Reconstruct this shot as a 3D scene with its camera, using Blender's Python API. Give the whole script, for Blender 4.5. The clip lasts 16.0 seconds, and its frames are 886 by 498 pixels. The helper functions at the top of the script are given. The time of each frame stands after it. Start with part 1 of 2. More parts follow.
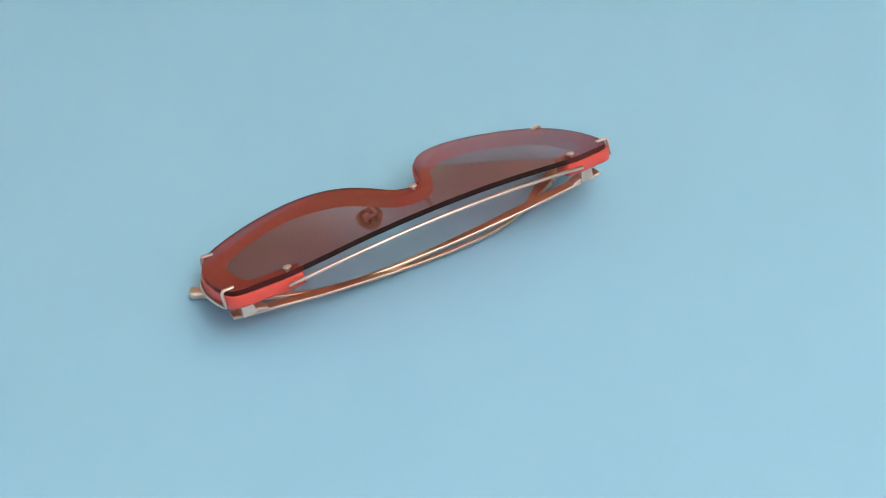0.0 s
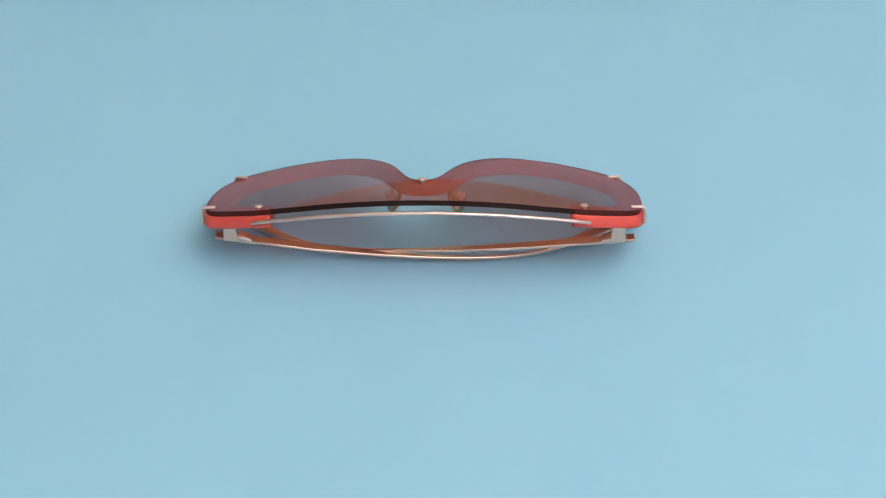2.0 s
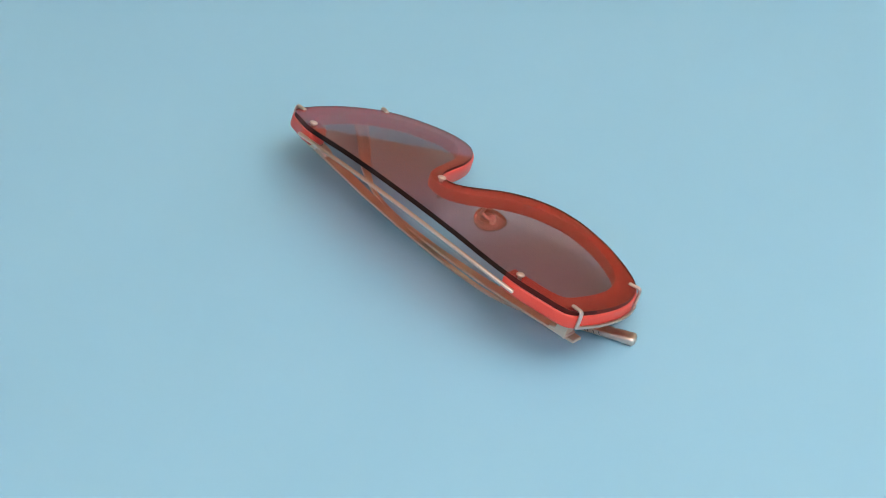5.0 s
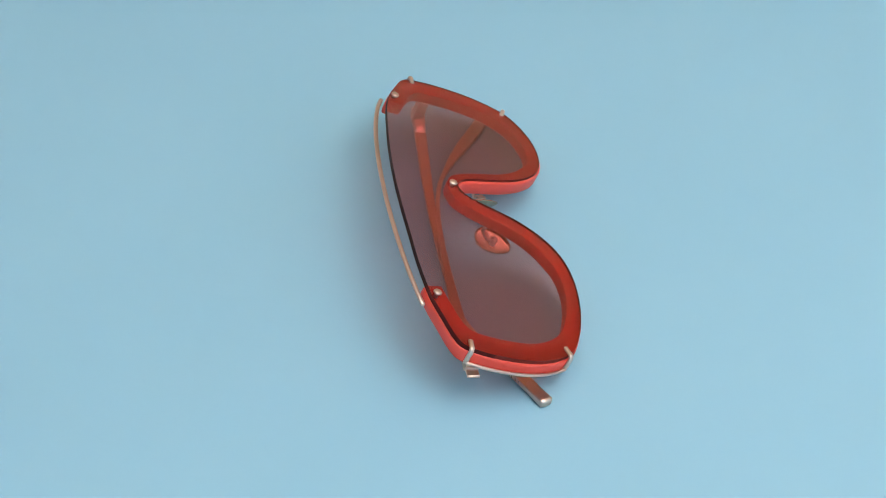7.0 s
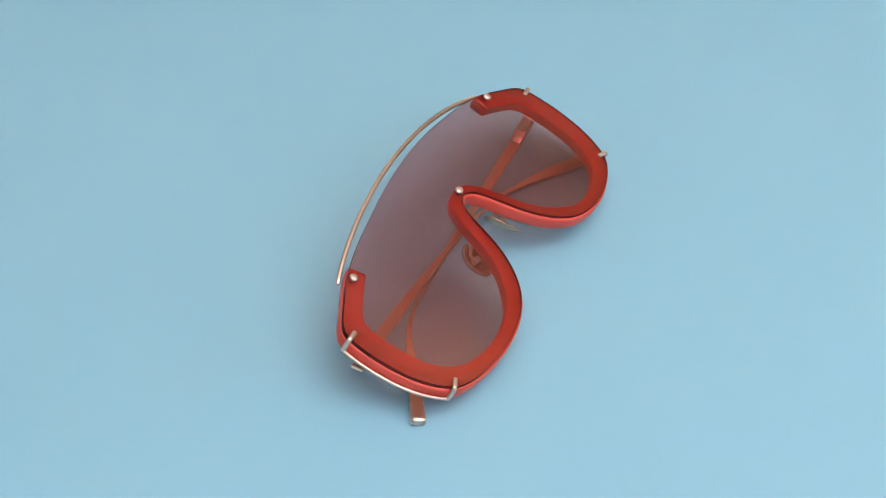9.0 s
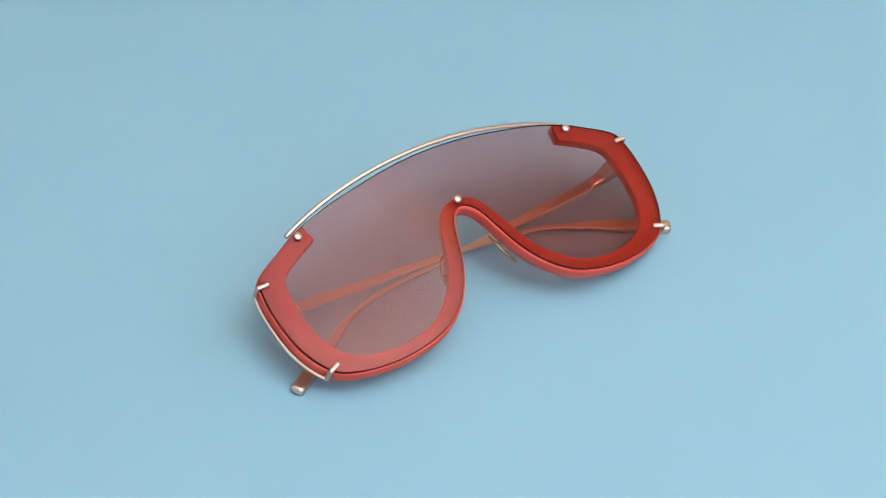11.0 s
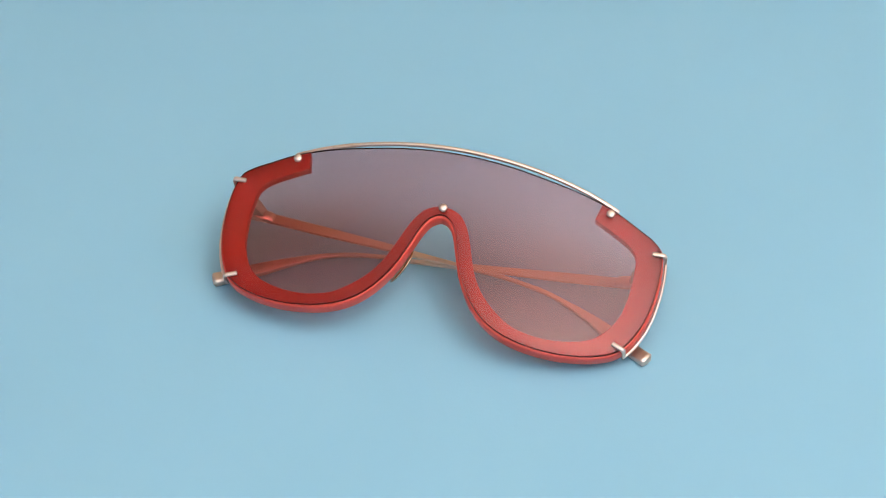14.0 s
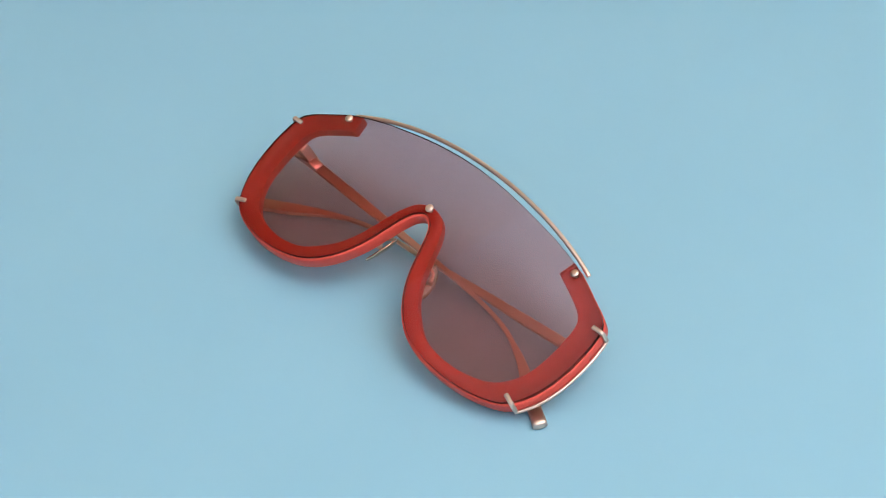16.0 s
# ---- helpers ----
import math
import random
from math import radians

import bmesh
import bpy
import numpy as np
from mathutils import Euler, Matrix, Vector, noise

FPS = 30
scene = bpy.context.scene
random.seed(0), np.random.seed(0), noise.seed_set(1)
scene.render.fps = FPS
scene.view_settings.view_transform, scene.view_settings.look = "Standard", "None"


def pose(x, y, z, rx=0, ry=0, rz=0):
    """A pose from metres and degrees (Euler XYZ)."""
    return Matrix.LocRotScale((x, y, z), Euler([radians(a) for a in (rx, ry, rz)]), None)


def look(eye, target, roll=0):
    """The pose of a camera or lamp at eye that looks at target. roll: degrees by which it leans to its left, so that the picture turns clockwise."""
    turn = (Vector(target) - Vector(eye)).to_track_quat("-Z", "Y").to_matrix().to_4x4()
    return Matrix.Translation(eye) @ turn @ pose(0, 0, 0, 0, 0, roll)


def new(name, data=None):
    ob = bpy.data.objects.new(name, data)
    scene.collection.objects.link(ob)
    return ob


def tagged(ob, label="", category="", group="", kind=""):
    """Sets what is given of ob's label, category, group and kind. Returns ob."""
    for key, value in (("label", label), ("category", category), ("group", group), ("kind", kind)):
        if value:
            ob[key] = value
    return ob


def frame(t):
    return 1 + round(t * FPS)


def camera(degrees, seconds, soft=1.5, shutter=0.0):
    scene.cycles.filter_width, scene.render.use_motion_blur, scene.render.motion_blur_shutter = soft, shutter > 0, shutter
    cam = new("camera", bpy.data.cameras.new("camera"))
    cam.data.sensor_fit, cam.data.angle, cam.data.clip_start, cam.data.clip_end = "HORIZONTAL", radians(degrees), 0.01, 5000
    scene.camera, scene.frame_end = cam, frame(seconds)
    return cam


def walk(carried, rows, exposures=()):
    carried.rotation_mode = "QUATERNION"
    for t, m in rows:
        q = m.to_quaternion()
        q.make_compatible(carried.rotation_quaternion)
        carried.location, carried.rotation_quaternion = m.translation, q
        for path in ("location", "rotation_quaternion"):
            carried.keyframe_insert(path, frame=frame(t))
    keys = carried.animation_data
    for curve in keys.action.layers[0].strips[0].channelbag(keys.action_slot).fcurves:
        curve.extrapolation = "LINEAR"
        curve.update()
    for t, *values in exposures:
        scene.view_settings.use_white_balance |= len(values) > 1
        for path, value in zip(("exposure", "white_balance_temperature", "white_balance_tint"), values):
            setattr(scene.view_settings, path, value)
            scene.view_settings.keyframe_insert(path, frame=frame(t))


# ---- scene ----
# A pair of shield sunglasses lies on its folded temples on a blue paper sheet that turns slowly
# under a camera that stands still.  Metres; millimetres in the glasses' own plan.

# ---- camera ----
cam = camera(23.19, 16.0, soft=1.05)
CAM = pose(0.0, -0.5459, 0.485, 90 - 41.082, 0, -0.268) @ pose(0, 0, 0, 0, 0, -0.184)
walk(cam, [(0.0, CAM), (16.0, CAM)])

TURN_AT_13, DEGREES_PER_SECOND = 1.375, 16.034
OFF_AXIS = (0.0036, -0.0010)

# ---- world, light ----
world = bpy.data.worlds.new("world")
scene.world = world
world.use_nodes = True
world.node_tree.nodes["Background"].inputs["Color"].default_value = (0.8, 0.9, 1.0, 1)
world.node_tree.nodes["Background"].inputs["Strength"].default_value = 0.05


def area_lamp(name, eye, target, size, size_y, watts, colour):
    data = bpy.data.lights.new(name, "AREA")
    data.shape, data.size, data.size_y, data.energy, data.color = "ELLIPSE", size, size_y, watts, colour
    lamp = new(name, data)
    lamp.matrix_world = look(eye, target)
    return lamp


# a studio lamp turned up to the white ceiling, out of view: its patch there lights the sheet softly
area_lamp("bounce_lamp", (0.64, -0.84, 1.0), (0.64, -0.84, 1.75), 0.5, 0.5, 74.3, (0.945, 0.98, 0.98))


# ---- materials ----
def material(name):
    m = bpy.data.materials.new(name)
    m.use_nodes = True
    return m, m.node_tree.nodes, m.node_tree.links, m.node_tree.nodes["Principled BSDF"]


def noisy(name, low, high, scale, rough=(0.4, 0.6), metal=0.0, bump=0.0, bump_scale=None, coat=0.0, distance=0.0002, specular=0.5):
    """A surface whose colour wanders between low and high at two scales, with a fine relief."""
    m, n, l, b = material(name)
    co = n.new("ShaderNodeTexCoord")
    big, fine = n.new("ShaderNodeTexNoise"), n.new("ShaderNodeTexNoise")
    big.inputs["Scale"].default_value, fine.inputs["Scale"].default_value = scale, bump_scale or scale * 14
    big.inputs["Detail"].default_value, fine.inputs["Detail"].default_value = 4, 5
    for q in (big, fine):
        l.new(co.outputs["Object"], q.inputs["Vector"])
    both = n.new("ShaderNodeMath")
    both.operation = "MULTIPLY_ADD"
    both.inputs[1].default_value = 0.35
    l.new(fine.outputs["Fac"], both.inputs[0])
    half = n.new("ShaderNodeMath")
    half.operation = "MULTIPLY"
    half.inputs[1].default_value = 0.65
    l.new(big.outputs["Fac"], half.inputs[0])
    l.new(half.outputs[0], both.inputs[2])
    ramp = n.new("ShaderNodeValToRGB")
    ramp.color_ramp.elements[0].position, ramp.color_ramp.elements[1].position = 0.32, 0.68
    ramp.color_ramp.elements[0].color, ramp.color_ramp.elements[1].color = (*low, 1), (*high, 1)
    l.new(both.outputs[0], ramp.inputs["Fac"])
    l.new(ramp.outputs["Color"], b.inputs["Base Color"])
    r = n.new("ShaderNodeMapRange")
    r.inputs["From Min"].default_value, r.inputs["From Max"].default_value = 0.3, 0.7
    r.inputs["To Min"].default_value, r.inputs["To Max"].default_value = rough
    l.new(fine.outputs["Fac"], r.inputs["Value"])
    l.new(r.outputs["Result"], b.inputs["Roughness"])
    b.inputs["Metallic"].default_value = metal
    b.inputs["Specular IOR Level"].default_value = specular
    b.inputs["Coat Weight"].default_value = coat
    b.inputs["Coat Roughness"].default_value = 0.25
    if bump:
        p = n.new("ShaderNodeBump")
        p.inputs["Strength"].default_value, p.inputs["Distance"].default_value = bump, distance
        l.new(fine.outputs["Fac"], p.inputs["Height"])
        l.new(p.outputs["Normal"], b.inputs["Normal"])
    return m


def glass(name, rough):
    m, n, l, b = material(name)
    n.remove(b)
    g = n.new("ShaderNodeBsdfGlass")
    g.inputs["IOR"].default_value, g.inputs["Roughness"].default_value = 1.53, rough
    l.new(g.outputs[0], n["Material Output"].inputs["Surface"])
    return m, n, l, g


def tinted_lens():
    """Gradient-tinted clear lens; each face carries half of the tint."""
    m, n, l, g = glass("tinted_lens", 0.045)
    co, sep, ramp = n.new("ShaderNodeTexCoord"), n.new("ShaderNodeSeparateXYZ"), n.new("ShaderNodeValToRGB")
    l.new(co.outputs["UV"], sep.inputs["Vector"])
    l.new(sep.outputs["Y"], ramp.inputs["Fac"])
    ramp.color_ramp.elements[0].color, ramp.color_ramp.elements[1].color = (*LENS_LOW, 1), (*LENS_HIGH, 1)
    l.new(ramp.outputs["Color"], g.inputs["Color"])
    return m


LENS_LOW, LENS_HIGH = (0.918, 0.655, 0.622), (0.90, 0.65, 0.66)
PAPER = noisy("blue_paper", (0.248, 0.452, 0.562), (0.265, 0.472, 0.582), 9.0, (0.62, 0.78), bump=0.12, bump_scale=900)
LENS = tinted_lens()
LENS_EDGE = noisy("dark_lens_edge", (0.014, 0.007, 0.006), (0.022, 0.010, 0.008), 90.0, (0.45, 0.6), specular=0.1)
# the same edge beside the rim, the rim's red bounce put into its colour
RED_BOUNCE_EDGE = noisy("lens_edge_red_bounce", (0.14, 0.019, 0.014), (0.17, 0.023, 0.017), 90.0, (0.45, 0.6), specular=0.12)
FAINT_BOUNCE_EDGE = noisy("lens_edge_faint_bounce", (0.060, 0.011, 0.009), (0.075, 0.013, 0.011), 90.0, (0.45, 0.6), specular=0.1)
RED = noisy("red_acetate", (0.65, 0.060, 0.038), (0.71, 0.072, 0.046), 60.0, (0.38, 0.44), bump=0.02, bump_scale=1500)
GOLD = noisy("rose_gold", (0.70, 0.52, 0.43), (0.74, 0.555, 0.46), 90.0, (0.30, 0.38), metal=1.0)
TEMPLE_GOLD = noisy("copper_gold", (0.66, 0.48, 0.36), (0.70, 0.51, 0.39), 90.0, (0.285, 0.32), metal=1.0)
STEEL = noisy("pale_hinge_metal", (0.64, 0.51, 0.40), (0.72, 0.58, 0.46), 150.0, (0.38, 0.46), metal=0.8, bump=0.05, bump_scale=3500)
PAD = noisy("satin_pad_metal", (0.60, 0.42, 0.27), (0.66, 0.47, 0.31), 150.0, (0.14, 0.20), metal=1.0, bump_scale=400)
DARK_METAL = noisy("dark_engraving", (0.14, 0.085, 0.06), (0.18, 0.11, 0.08), 200.0, (0.4, 0.5), metal=0.6)
# made-up wall colour that turns the fill light bluish
FILL_TINT_PAINT = noisy("lavender_fill_tint", (0.58, 0.60, 0.74), (0.62, 0.64, 0.78), 1.5, (0.8, 0.9), bump=0.1, bump_scale=60)
TAN_PAINT = noisy("tan_wall_paint", (0.52, 0.34, 0.20), (0.57, 0.38, 0.22), 1.5, (0.8, 0.9), bump=0.1, bump_scale=60)
PLASTER = noisy("pale_plaster", (0.74, 0.74, 0.74), (0.79, 0.79, 0.78), 1.5, (0.8, 0.9), bump=0.1, bump_scale=60)


# ---- helpers for meshes ----
def part(name, bm, mat, parent=None, label="", smooth=True, crease=None):
    """Links a bmesh as one mesh object, under its thing if there is one; crease: the angle from which edges are sharp."""
    bmesh.ops.recalc_face_normals(bm, faces=bm.faces)
    if crease:
        for e in bm.edges:
            if len(e.link_faces) == 2 and e.calc_face_angle() > radians(crease):
                e.smooth = False
    me = bpy.data.meshes.new(name)
    bm.to_mesh(me)
    bm.free()
    for m in mat if isinstance(mat, (list, tuple)) else (mat,):
        me.materials.append(m)
    for f in me.polygons:
        f.use_smooth = smooth
    ob = new(name, me)
    ob.parent = parent
    return tagged(ob, label)


def spline(points, steps=8):
    """A smooth line through points (any dimension)."""
    p = [np.array(q, float) for q in points]
    p = [2 * p[0] - p[1]] + p + [2 * p[-1] - p[-2]]
    out = []
    for a, b, c, d in zip(p, p[1:], p[2:], p[3:]):
        for k in range(steps):
            t = k / steps
            out.append(0.5 * (2 * b + (c - a) * t + (2 * a - 5 * b + 4 * c - d) * t * t + (3 * b - a - 3 * c + d) * t ** 3))
    return np.array(out + [p[-2]])


def loft(bm, rings, closed=False):
    """Skins rings of equal count; caps the ends unless the row of rings is closed."""
    vs = [[bm.verts.new(q) for q in ring] for ring in rings]
    pairs = list(zip(vs, vs[1:])) + ([(vs[-1], vs[0])] if closed else [])
    for a, b in pairs:
        n = len(a)
        for k in range(n):
            bm.faces.new((a[k], a[(k + 1) % n], b[(k + 1) % n], b[k]))
    if not closed:
        bm.faces.new(vs[0]), bm.faces.new(vs[-1])
    return vs


def ribbon(bm, line, widths, depths, side, sides=12, power=2.6):
    """A bar along line (mm) with a rounded section: width along side, depth across it."""
    line = np.array(line, float)
    n = len(line)
    tang = np.gradient(line, axis=0)
    tang /= np.linalg.norm(tang, axis=1)[:, None]
    side = np.broadcast_to(np.array(side, float), line.shape)
    rings = []
    for k in range(n):
        s = side[k] - tang[k] * (side[k] @ tang[k])
        s /= np.linalg.norm(s)
        d = np.cross(tang[k], s)
        ring = []
        for j in range(sides):
            a = 2 * math.pi * j / sides
            ca, sa = math.cos(a), math.sin(a)
            r = (abs(ca) ** power + abs(sa) ** power) ** (-1 / power)
            ring.append((line[k] + s * ca * r * widths[k] / 2 + d * sa * r * depths[k] / 2) * 0.001)
        rings.append(ring)
    # rounded ends
    for at, inner in ((0, 1), (-1, -2)):
        c = np.mean(rings[at], axis=0)
        out = tang[at] * (-1 if at == 0 else 1) * min(widths[at], depths[at]) * 0.00022
        cap = [c + (q - c) * 0.62 + out for q in rings[at]]
        rings = [cap] + rings if at == 0 else rings + [cap]
    loft(bm, rings)


def strip(bm, line, widths, depths, side, chamfer=0.18, end=0.3):
    """A flat metal strip along line (mm): a rectangle with chamfered edges, width along side."""
    line = np.array(line, float)
    tang = np.gradient(line, axis=0)
    tang /= np.linalg.norm(tang, axis=1)[:, None]
    rings = []

    def ring(k, c, w, d):
        s = np.array(side, float) - tang[k] * (np.array(side, float) @ tang[k])
        s /= np.linalg.norm(s)
        n = np.cross(tang[k], s)
        q = min(chamfer, w * 0.4, d * 0.4)
        corners = ((w - q, d), (w, d - q), (w, -d + q), (w - q, -d), (-w + q, -d), (-w, -d + q), (-w, d - q), (-w + q, d))
        return [(c + s * a + n * b) * 0.001 for a, b in corners]

    last = len(line) - 1
    rings.append(ring(0, line[0] - tang[0] * end, widths[0] / 2 - end, max(depths[0] / 2 - end, 0.15)))
    for k in range(last + 1):
        rings.append(ring(k, line[k], widths[k] / 2, depths[k] / 2))
    rings.append(ring(last, line[last] + tang[last] * end, widths[last] / 2 - end, max(depths[last] / 2 - end, 0.15)))
    loft(bm, rings)


# ---- the plan of the front ----
TILT = radians(24.2)
LEAN = Matrix.Rotation(radians(0.14), 3, "Z") @ Matrix.Rotation(radians(1.45), 3, "Y")
LENS_THICK, RIM_GAP, RIM_THICK = 1.75, 0.15, 4.3


def surface(u, v):
    """How far the lens front stands out at u across and v up the front."""
    return 32.35 - 0.00234 * u * u + 1.2e-7 * u ** 4 - 0.0006 * (v + 5) ** 2


def front(u, v, w):
    """From the front's plan (across, up, out) to the glasses' own space, mm."""
    p = Vector((u, v * math.cos(TILT) - w * math.sin(TILT), v * math.sin(TILT) + w * math.cos(TILT)))
    return np.array(LEAN @ p)


def on_front(u, v, back=0.0):
    return front(u, v, surface(u, v) - back)


ACROSS, UP, OUT = front(1, 0, 0), front(0, 1, 0), front(0, 0, 1)
FLAT = np.array((0.0, math.cos(radians(8)), math.sin(radians(8))))  # across the folded temples

# outer edge of lens and rim, and the rim's inner edge, from the top end round to the bridge
RIM = (((49.6, 22.9), (48.4, 17.2)), ((55, 21.1), (54.5, 14.4)), ((62, 17.7), (60.2, 11.4)), ((68.3, 14.4), (63.0, 8.8)),
       ((71.4, 11.1), (64.0, 6.0)), ((72.5, 4.5), (64.3, 0.9)), ((72.4, -3.7), (64.1, -5.7)), ((71.2, -12.2), (62.9, -13.1)),
       ((68.4, -20.1), (60.0, -19.2)), ((63.8, -26.5), (55.5, -23.8)), ((56, -30.1), (49, -26.4)), ((46, -31.9), (41.5, -27.6)),
       ((37, -31.8), (34.5, -27.2)), ((29, -30.3), (28.5, -25.4)), ((22.5, -27.4), (22.5, -21.2)), ((17.3, -23.0), (18.3, -16.9)),
       ((13.2, -17.5), (15, -11.6)), ((10.2, -11.6), (12.8, -6.2)), ((7.8, -4.7), (10.9, -0.9)), ((5.8, 1.1), (9.0, 3.6)),
       ((3.5, 4.8), (5.6, 8.1)), ((0, 6.5), (0, 9.9)))


def half_line(column, steps):
    """One of RIM's two lines, smooth across the bridge, from the top end to the bridge's middle."""
    points = [q[column] for q in RIM]
    whole = spline(points + [(-u, v) for u, v in points[-2::-1]], steps)
    return whole[:(len(points) - 1) * steps + 1]


TOP_EDGE = ((0, 29.4), (10, 29.1), (20, 28.2), (30, 26.8), (40, 25.2), (49.6, 22.9))


def build_lens(parent):
    edge = half_line(0, 10)
    side = int(np.argmax(edge[:, 0]))
    umax = edge[side, 0]
    brow = spline(((-10, TOP_EDGE[1][1]),) + TOP_EDGE + (RIM[1][0],), 8)[8:-9]
    top = np.vstack([brow, edge[:side + 1]])
    low = edge[side:][::-1]
    us = umax * np.sin(np.linspace(0, math.pi / 2, 90))
    us = np.concatenate([-us[:0:-1], us])
    rows = 16
    bm = bmesh.new()
    uv = bm.loops.layers.uv.new("plan")
    plan, layers = {}, []
    for back in (0.0, LENS_THICK):
        grid = []
        for u in us:
            hi, lo = np.interp(abs(u), top[:, 0], top[:, 1]), np.interp(abs(u), low[:, 0], low[:, 1])
            col = []
            for k in range(rows + 1):
                v = lo + (hi - lo) * k / rows
                vert = bm.verts.new(on_front(u, v, back) * 0.001)
                plan[vert] = (u, v)
                col.append(vert)
            grid.append(col)
        for a, b in zip(grid, grid[1:]):
            for k in range(rows):
                bm.faces.new((a[k], b[k], b[k + 1], a[k + 1]))
        layers.append(grid)
    f, g = layers
    ring = lambda grid: [c[0] for c in grid] + grid[-1][1:] + [c[-1] for c in grid[-2::-1]] + grid[0][-2:0:-1]
    rf, rg = ring(f), ring(g)
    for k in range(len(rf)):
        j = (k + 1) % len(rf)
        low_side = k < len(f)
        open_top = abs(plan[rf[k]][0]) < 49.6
        # painted bounce by place: full below, none on the open top, faint between
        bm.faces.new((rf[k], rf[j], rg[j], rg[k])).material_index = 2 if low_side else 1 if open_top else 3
    for face in bm.faces:
        for loop in face.loops:
            u, v = plan[loop.vert]
            loop[uv].uv = ((u + 75) / 150, (v + 34) / 64)
    for e in bm.edges:
        if len({q.material_index for q in e.link_faces}) > 1:
            e.smooth = False
    return part("lens", bm, (LENS, LENS_EDGE, RED_BOUNCE_EDGE, FAINT_BOUNCE_EDGE), parent, "one-piece tinted grey-brown shield lens with dark edge, the rim's red bounce painted on it")


def build_rim(parent):
    outer, inner = half_line(0, 5), half_line(1, 5)
    mirror = lambda a: np.vstack([a, (a * (-1, 1))[-2::-1]])
    lip = np.interp(np.arange(len(outer)), (0, 12, 22, 40, 55, len(outer) - 1), (0.3, 0.35, 0.75, 0.8, 1.1, 1.15))
    outer, inner = mirror(outer), mirror(inner)
    lip = np.concatenate([lip, lip[-2::-1]])
    bm = bmesh.new()
    rings = []
    for o, i, proud in zip(outer, inner, lip):
        d = (i - o) / np.linalg.norm(i - o)
        o = o - d * proud
        wide, top, deep, r = np.linalg.norm(i - o), LENS_THICK + RIM_GAP, RIM_THICK, 1.1
        # the lip rises a little beside the lens where it stands proud of it
        rise, ledge = max(0.02, (proud - 0.35) * 1.5), proud - 0.05
        profile = []
        for cx, cy, rr, a0 in ((r, deep - r, r, 180), (wide - r, deep - r, r, 90), (wide - 0.5, 0.5, 0.5, 0)):
            for step in range(4):
                a = radians(a0 - 30 * step)
                profile.append((cx + rr * math.cos(a), cy + rr * math.sin(a)))
        profile += [(ledge + 0.02, 0.0), (ledge, -rise * 0.75), (ledge * 0.72, -rise), (ledge * 0.3, -rise * 0.85), (0.0, 0.45 - rise * 0.6)]
        ring = []
        for x, y in profile:
            p = o + d * x
            ring.append(on_front(p[0], p[1], top + y) * 0.001)
        rings.append(ring)
    loft(bm, rings)
    return part("rim", bm, RED, parent, "open-topped red acetate rim under the lens")


def build_brow_bar(parent):
    line = []
    for s in np.linspace(-1, 1, 61):
        line.append(front(55.0 * s, 32.5 - 8.6 * s * s - 0.9 * s ** 6, 28.2 - 5.9 * s * s))
    bm = bmesh.new()
    ribbon(bm, line, [1.5] * 61, [1.2] * 61, UP, 16, 2.6)
    return part("brow_bar", bm, GOLD, parent, "thin rose-gold wire arched over the lens")


def build_rivet(parent, u, v):
    """A domed gold pin with a collar, through lens and rim."""
    bm = bmesh.new()
    rings = []
    for r, h in ((0.75, -4.5), (0.75, 0.0), (0.72, 0.4), (1.25, 0.46), (1.42, 0.62), (1.42, 0.9), (1.2, 1.18), (0.7, 1.34), (0.15, 1.38)):
        rings.append([(on_front(u, v) + ACROSS * r * math.cos(a) + UP * r * math.sin(a) + OUT * h) * 0.001
                      for a in np.linspace(0, 2 * math.pi, 20, endpoint=False)])
    loft(bm, rings)
    return part("rivet", bm, GOLD, parent, "small domed rose-gold rivet")


def build_side_clip(parent, sign):
    """A gold wire along the rim's outer side that ends in two prongs bent over the lens."""
    edge = spline([q[0] for q in RIM], 12)
    i1 = min(range(90), key=lambda k: abs(edge[k, 1] - 9.65))
    i2 = min(range(len(edge) // 2), key=lambda k: abs(edge[k, 1] + 24.75) + abs(edge[k, 0] - 65))
    back = LENS_THICK + RIM_GAP + RIM_THICK - 1.4
    run = []
    for k in range(i1, i2 + 1):
        t = edge[k + 1] - edge[k - 1]
        nrm = np.array((-t[1], t[0])) / np.linalg.norm(t)
        q = edge[k] + nrm * 1.38
        run.append(front(sign * q[0], q[1], surface(*q) - back))
    bm = bmesh.new()
    ribbon(bm, run, [1.1] * len(run), [1.0] * len(run), OUT)
    clip = part("side_clip", bm, GOLD, parent, "rose-gold side wire with two prongs over the lens")
    for k in (i1, i2):
        t = edge[k + 1] - edge[k - 1]
        nrm = np.array((-t[1], t[0])) / np.linalg.norm(t)
        if k == i1:
            nrm = np.array((1.0, 0.0))
        else:
            nrm = np.array((0.93, -0.36))
        at = lambda s, h: front(sign * (edge[k] + nrm * s)[0], (edge[k] + nrm * s)[1], surface(*edge[k]) + h)
        line = spline([at(1.4, -back), at(1.5, -2.6), at(1.45, -0.6), at(1.0, 0.35), at(0.1, 0.55), at(-1.4, 0.52), at(-2.7, 0.58)], 6)
        n = len(line)
        bm = bmesh.new()
        ribbon(bm, line, [1.6] * n, [1.0] * n, front(sign * -nrm[1], nrm[0], 0))
        part("prong", bm, GOLD, clip)
    return clip


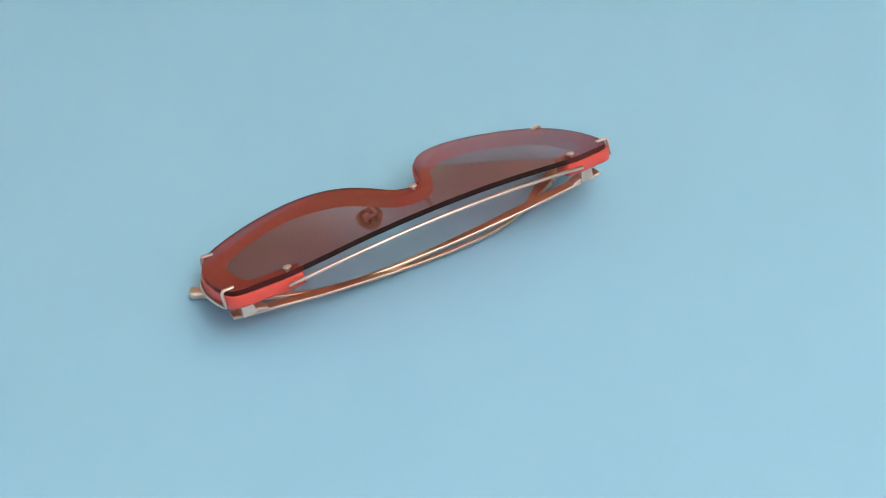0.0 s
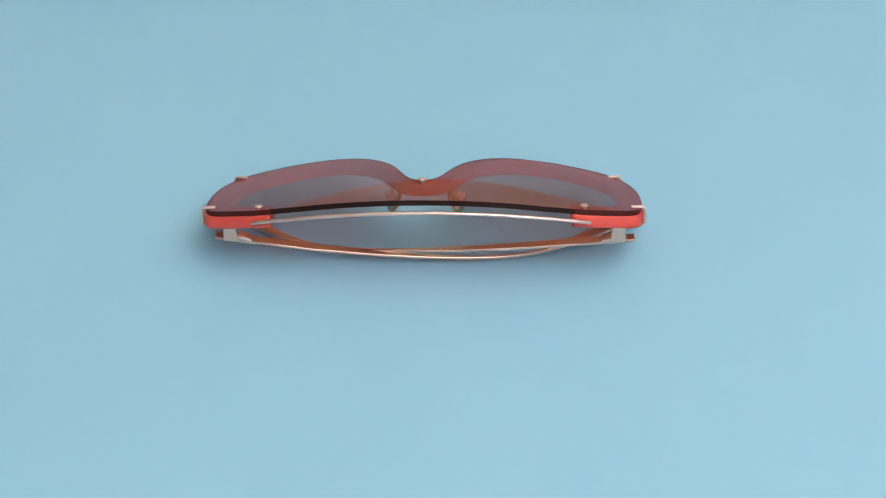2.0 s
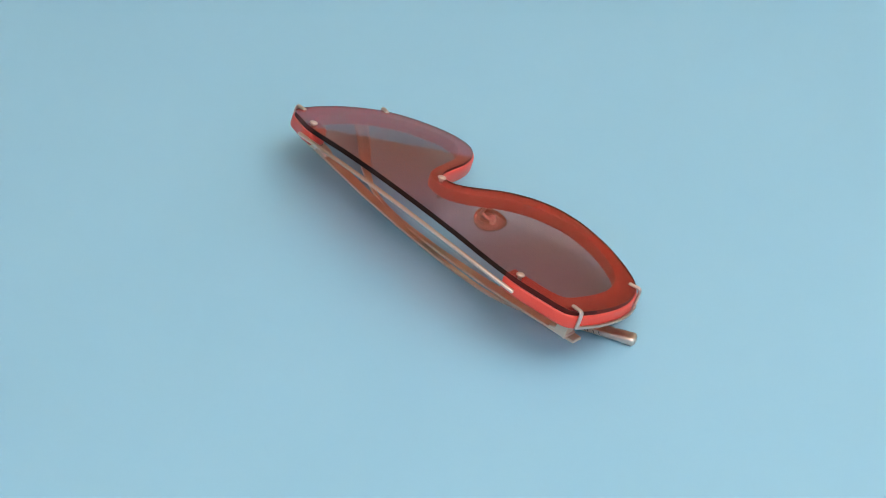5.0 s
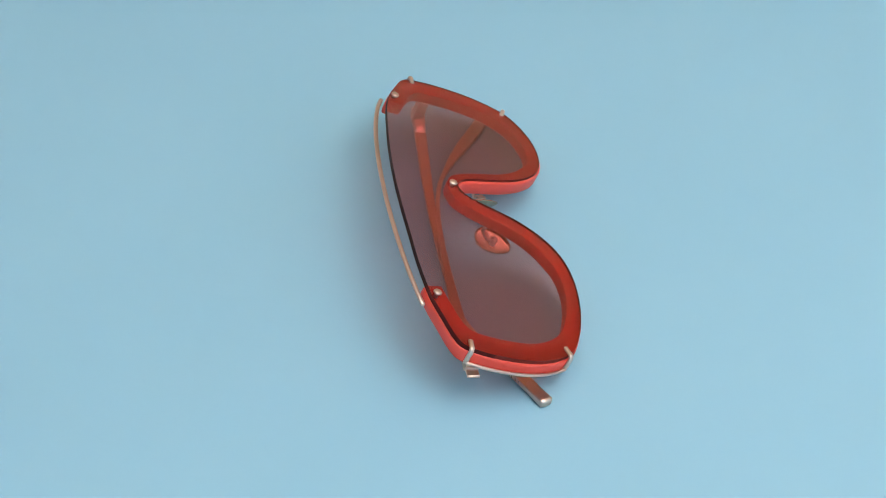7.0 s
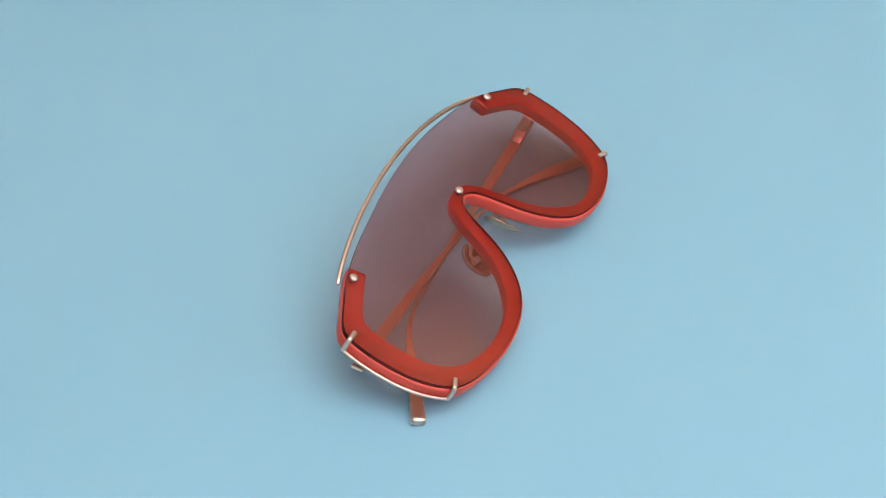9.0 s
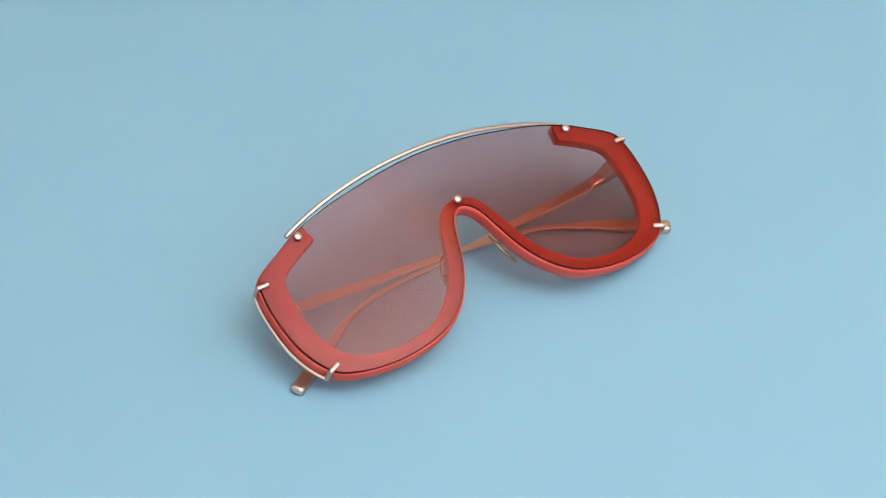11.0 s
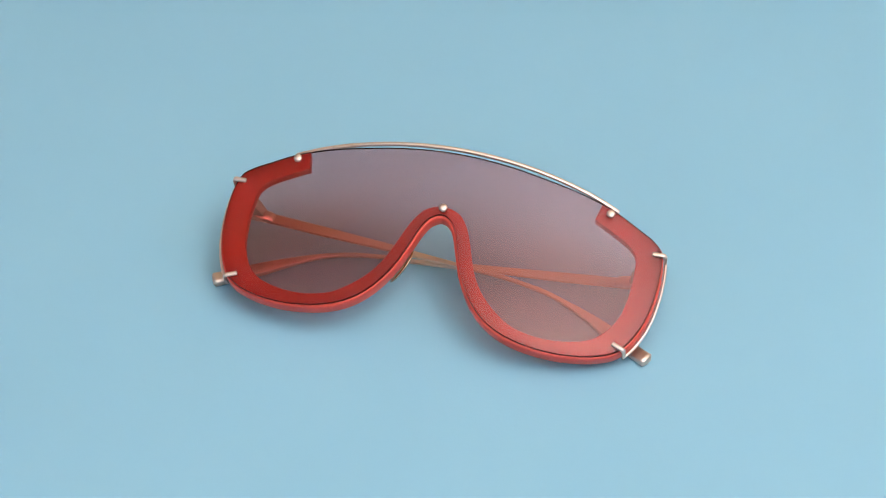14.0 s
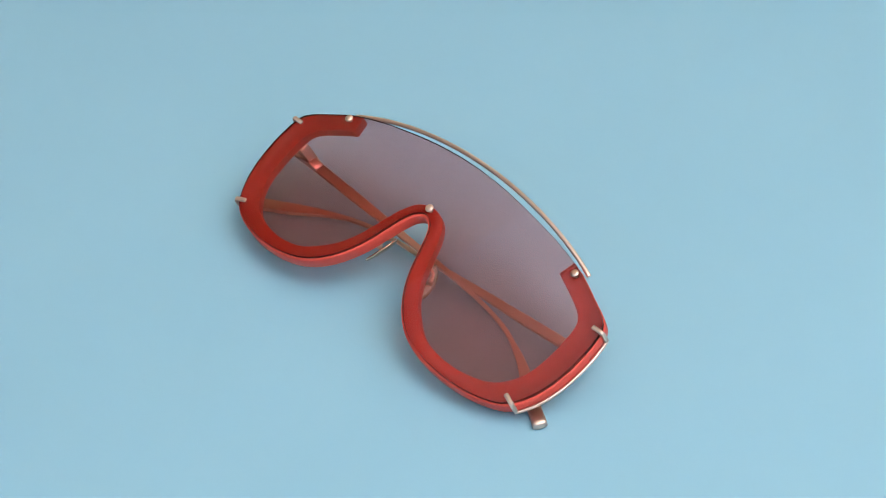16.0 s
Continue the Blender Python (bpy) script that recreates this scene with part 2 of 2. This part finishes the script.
def build_nose_pad(parent, sign):
    """An oval satin pad on a bent wire arm behind the bridge."""
    centre = front(sign * 10.6, -9.3, 20.6)
    along = front(sign * 0.33, -0.94, -0.06)
    along /= np.linalg.norm(along)
    face = front(sign * -0.80, -0.30, -0.50)
    face -= along * (face @ along)
    face /= np.linalg.norm(face)
    across = np.cross(face, along)
    bm = bmesh.new()
    rings = []
    for scale, h in ((0.03, 0.7), (0.3, 0.7), (0.6, 0.7), (0.88, 0.62), (1.0, 0.3), (1.0, 0.0), (0.88, -0.3), (0.6, -0.35), (0.3, -0.35), (0.03, -0.35)):
        ring = []
        for a in np.linspace(0, 2 * math.pi, 28, endpoint=False):
            x, y = 6.6 * math.cos(a), (3.9 - 0.7 * math.cos(a)) * math.sin(a)
            ring.append((centre + along * x * scale + across * y * scale + face * (h - 0.010 * (x * scale) ** 2)) * 0.001)
        rings.append(ring)
    loft(bm, rings)
    pad = part("nose_pad", bm, PAD, parent, "oval satin metal nose pad")
    back = LENS_THICK + RIM_GAP + RIM_THICK
    root = on_front(sign * 10.6, -5.5, back - 0.4)
    line = spline([root, root - OUT * 1.6 + UP * 1.2, root - OUT * 3.2 + UP * 0.4 - ACROSS * sign * 1.0,
                   centre - face * 2.6 + along * -2.2, centre - face * 1.4, centre - face * 0.2], 6)
    bm = bmesh.new()
    ribbon(bm, line, [1.1] * len(line), [1.1] * len(line), UP)
    part("pad_arm", bm, GOLD, pad)
    bm = bmesh.new()
    bm2 = [centre - face * 1.7 - across * 1.3, centre - face * 1.5, centre - face * 1.7 + across * 1.3]
    ribbon(bm, spline(bm2, 4), [2.2] * 9, [1.2] * 9, along)
    part("pad_box", bm, GOLD, pad)
    bm = bmesh.new()
    hub = centre - face * 2.1
    rings = []
    for r, h in ((0.25, -1.2), (0.75, -0.95), (1.0, -0.4), (1.0, 0.5), (0.7, 1.1)):
        rings.append([(hub + (along * math.cos(a) + across * math.sin(a)) * r + face * h) * 0.001 for a in np.linspace(0, 2 * math.pi, 14, endpoint=False)])
    loft(bm, rings)
    part("pad_screw", bm, GOLD, pad)
    return pad


# the temples' centre lines, from the hinge to the tip (mm in the glasses' own space)
TEMPLE_A = ((-70.0, -1.9, 13.4), (-63.5, -1.6, 12.8), (-52.0, -1.4, 11.5), (-40.0, -1.3, 10.1), (-25.0, -1.2, 8.5), (-10.0, -1.3, 7.1), (3.0, -1.7, 6.0),
            (16.0, -2.4, 5.0), (28.0, -3.9, 4.1), (37.0, -6.0, 3.4), (45.0, -9.4, 2.8), (51.5, -12.9, 2.5), (58.5, -17.6, 2.4), (66.0, -22.9, 2.4), (73.7, -27.5, 2.15))
TEMPLE_B = ((70.4, -2.0, 10.9), (62.0, -1.7, 9.8), (51.0, -1.4, 8.6), (38.0, -1.0, 7.1), (29.0, -0.8, 6.3), (16.0, -0.6, 5.2), (3.0, -0.7, 4.3), (-10.0, -1.0, 3.7),
            (-24.0, -1.8, 3.5), (-33.0, -3.4, 3.5), (-40.0, -5.7, 3.5), (-46.2, -8.8, 3.4), (-53.0, -13.0, 3.3), (-60.0, -17.3, 2.9), (-67.0, -21.1, 2.6), (-73.4, -24.55, 2.15))


def build_temple(parent, points, sign):
    """A folded temple: a flat tapered strip, its hinge knuckle with a dark disc for its hole, and a thick squared end.
    """
    line = spline(points, 8)
    run = np.r_[0, np.cumsum(np.linalg.norm(np.diff(line, axis=0), axis=1))]
    run /= run[-1]
    body = run <= 0.955
    wide = np.interp(run, (0, 0.03, 0.2, 0.45, 0.62, 0.75, 0.82, 0.88, 1), (3.9, 4.0, 3.8, 2.1, 1.3, 1.5, 3.0, 4.3, 4.3))
    deep = np.interp(run, (0, 0.2, 0.45, 0.65, 0.8, 0.88, 1), (1.1, 1.0, 1.0, 1.15, 1.3, 1.8, 2.4))
    bm = bmesh.new()
    strip(bm, line[body], wide[body], deep[body], FLAT)
    temple = part("temple", bm, TEMPLE_GOLD, parent, "folded slim rose-gold metal temple with curved end", crease=25)
    tip = run >= 0.925
    n = tip.sum()
    bm = bmesh.new()
    ribbon(bm, line[tip], wide[tip] + np.linspace(0.2, 0.5, n), deep[tip] + np.linspace(-0.1, 0.7, n), FLAT, 24, 4)
    part("temple_tip", bm, GOLD, temple, "blunt rounded rose-gold end cap")
    # the knuckle on the temple's hinge end, with a disc sunk in it
    start, toward = line[4], line[15] - line[4]
    toward = toward / np.linalg.norm(toward)
    up = np.cross(toward, FLAT)
    up = up if up @ OUT > 0 else -up
    bar = spline([start + toward * q + up * h for q, h in ((0, 0.5), (1.5, 1.0), (4.5, 1.0), (6.5, 0.75), (7.8, 0.15))], 4)
    bm = bmesh.new()
    ribbon(bm, bar, np.linspace(4.4, 3.8, len(bar)), [1.7] * len(bar), FLAT, 20, 4)
    knuckle = part("hinge_knuckle", bm, GOLD, temple)
    # dark disc: the shade inside the knuckle's hole, put into its colour
    centre = start + toward * 2.3 + up * 1.86
    bm = bmesh.new()
    across = np.cross(up, toward)
    rings = []
    for r, h in ((1.25, -0.5), (1.25, 0.05), (1.1, 0.12), (0.9, -0.02), (0.3, -0.02)):
        rings.append([(centre + (toward * math.cos(a) + across * math.sin(a)) * r + up * h) * 0.001 for a in np.linspace(0, 2 * math.pi, 18, endpoint=False)])
    loft(bm, rings)
    part("screw_hole", bm, DARK_METAL, knuckle, "dark disc for the shade in the hinge hole", crease=40)
    if sign > 0:
        # small engraved marks along the back edge near the end
        for q in (0.885, 0.897, 0.909, 0.921):
            k = int(np.searchsorted(run, q))
            t = line[k + 1] - line[k - 1]
            t = t / np.linalg.norm(t)
            s = FLAT - t * (FLAT @ t)
            s /= np.linalg.norm(s)
            d = np.cross(t, s)
            at = line[k] + s * (wide[k] / 2 + 0.01)
            bm = bmesh.new()
            strip(bm, [at - d * 0.55 - t * 0.25, at, at + d * 0.55 + t * 0.25], [0.12] * 3, [0.32] * 3, s, 0.03, 0.02)
            part("engraved_mark", bm, DARK_METAL, temple)
    return temple


def build_hinge(parent, sign, points):
    """A pale metal hinge tongue from the rim's back down to the temple, with a small wire eye beside it."""
    low = np.array(points[0]) * 0.6 + np.array(points[1]) * 0.4
    v, w0 = float(low @ UP) + 0.9, float(low @ OUT) - 1.2
    w1 = surface(65.5, v) - (LENS_THICK + RIM_GAP + RIM_THICK) + 0.6
    tall = w1 - w0
    outline = spline([(67.3, w0 + 0.3), (67.35, w0 + tall * 0.5), (67.3, w1), (64.3, w1), (63.6, w1 - tall * 0.22), (62.9, w0 + tall * 0.45), (62.4, w0 + 0.9), (62.3, w0 + 0.3)], 4)
    bm = bmesh.new()
    rings = []
    for inset, h in ((0.25, -1.75), (0.0, -1.5), (0.0, 1.5), (0.25, 1.75)):
        c = outline.mean(axis=0)
        rings.append([front(sign * (u + (c[0] - u) * inset * 0.3), v + h, w + (c[1] - w) * inset * 0.3) * 0.001 for u, w in outline])
    loft(bm, rings)
    hinge = part("hinge", bm, STEEL, parent, "pale metal hinge block", crease=35)
    bm = bmesh.new()
    rings = []
    for k in range(20):
        a = 2 * math.pi * k / 20
        rings.append([front(sign * (68.7 + math.cos(a) * (1.15 + 0.32 * math.cos(b))), v + 1.2 + 0.32 * math.sin(b), w1 - 1.7 + math.sin(a) * (1.15 + 0.32 * math.cos(b))) * 0.001
                      for b in np.linspace(0, 2 * math.pi, 8, endpoint=False)])
    loft(bm, rings, closed=True)
    part("screw_eye", bm, STEEL, hinge)
    return hinge


# ---- the place ----
def slab(name, x0, x1, y0, y1, z0, z1, mat, label):
    bm = bmesh.new()
    bmesh.ops.create_cube(bm, size=1)
    bmesh.ops.scale(bm, vec=(x1 - x0, y1 - y0, z1 - z0), verts=bm.verts)
    bmesh.ops.translate(bm, vec=((x0 + x1) / 2, (y0 + y1) / 2, (z0 + z1) / 2), verts=bm.verts)
    return tagged(part(name, bm, mat, None, smooth=False), label, "", "", "structure")


slab("ground", -1.9, 1.9, -1.9, 0.24, -0.02, 0.0005, PAPER, "wide plain matte light-blue paper sheet")
# unseen wall, set close and tan for the brown reflection in lens and temples
slab("wall_north", -1.9, 1.9, 0.24, 0.34, -0.02, 1.75, TAN_PAINT, "unseen plain tan wall, there for the brown reflection in the lens")
# unseen walls that close the place, lavender only to tint the fill light
slab("wall_south", -2.0, 2.0, -2.0, -1.9, -0.02, 1.75, FILL_TINT_PAINT, "unseen plain wall, pale lavender to tint the fill light")
slab("wall_east", 1.9, 2.0, -1.9, 0.34, -0.02, 1.75, FILL_TINT_PAINT, "unseen plain wall, pale lavender to tint the fill light")
slab("wall_west", -2.0, -1.9, -1.9, 0.34, -0.02, 1.75, FILL_TINT_PAINT, "unseen plain wall, pale lavender to tint the fill light")
slab("ceiling", -2.0, 2.0, -2.0, 0.34, 1.75, 1.85, PLASTER, "plain pale studio ceiling")


# ---- the sunglasses ----
def build_sunglasses():
    glasses = new("sunglasses")
    tagged(glasses, "red-rimmed shield sunglasses with rose-gold wire lying folded on blue paper", "sunglasses")
    build_lens(glasses)
    build_rim(glasses)
    build_brow_bar(glasses)
    for u, v in ((-53.2, 19.8), (53.2, 19.8), (0, 8.55)):
        build_rivet(glasses, u, v)
    for sign in (-1, 1):
        build_side_clip(glasses, sign)
        build_nose_pad(glasses, sign)
    for sign, points in ((-1, TEMPLE_A), (1, TEMPLE_B)):
        build_temple(glasses, points, sign)
        build_hinge(glasses, sign, points)
    return glasses


sunglasses = build_sunglasses()


def motions():
    """The sunglasses turn with the sheet, clockwise from above, at an even pace."""
    rows = []
    for k in range(65):
        t = k * 0.25
        rows.append((t, pose(0, 0, 0, 0, 0, TURN_AT_13 - DEGREES_PER_SECOND * (t - 13)) @ pose(*OFF_AXIS, 0)))
    walk(sunglasses, rows)


motions()
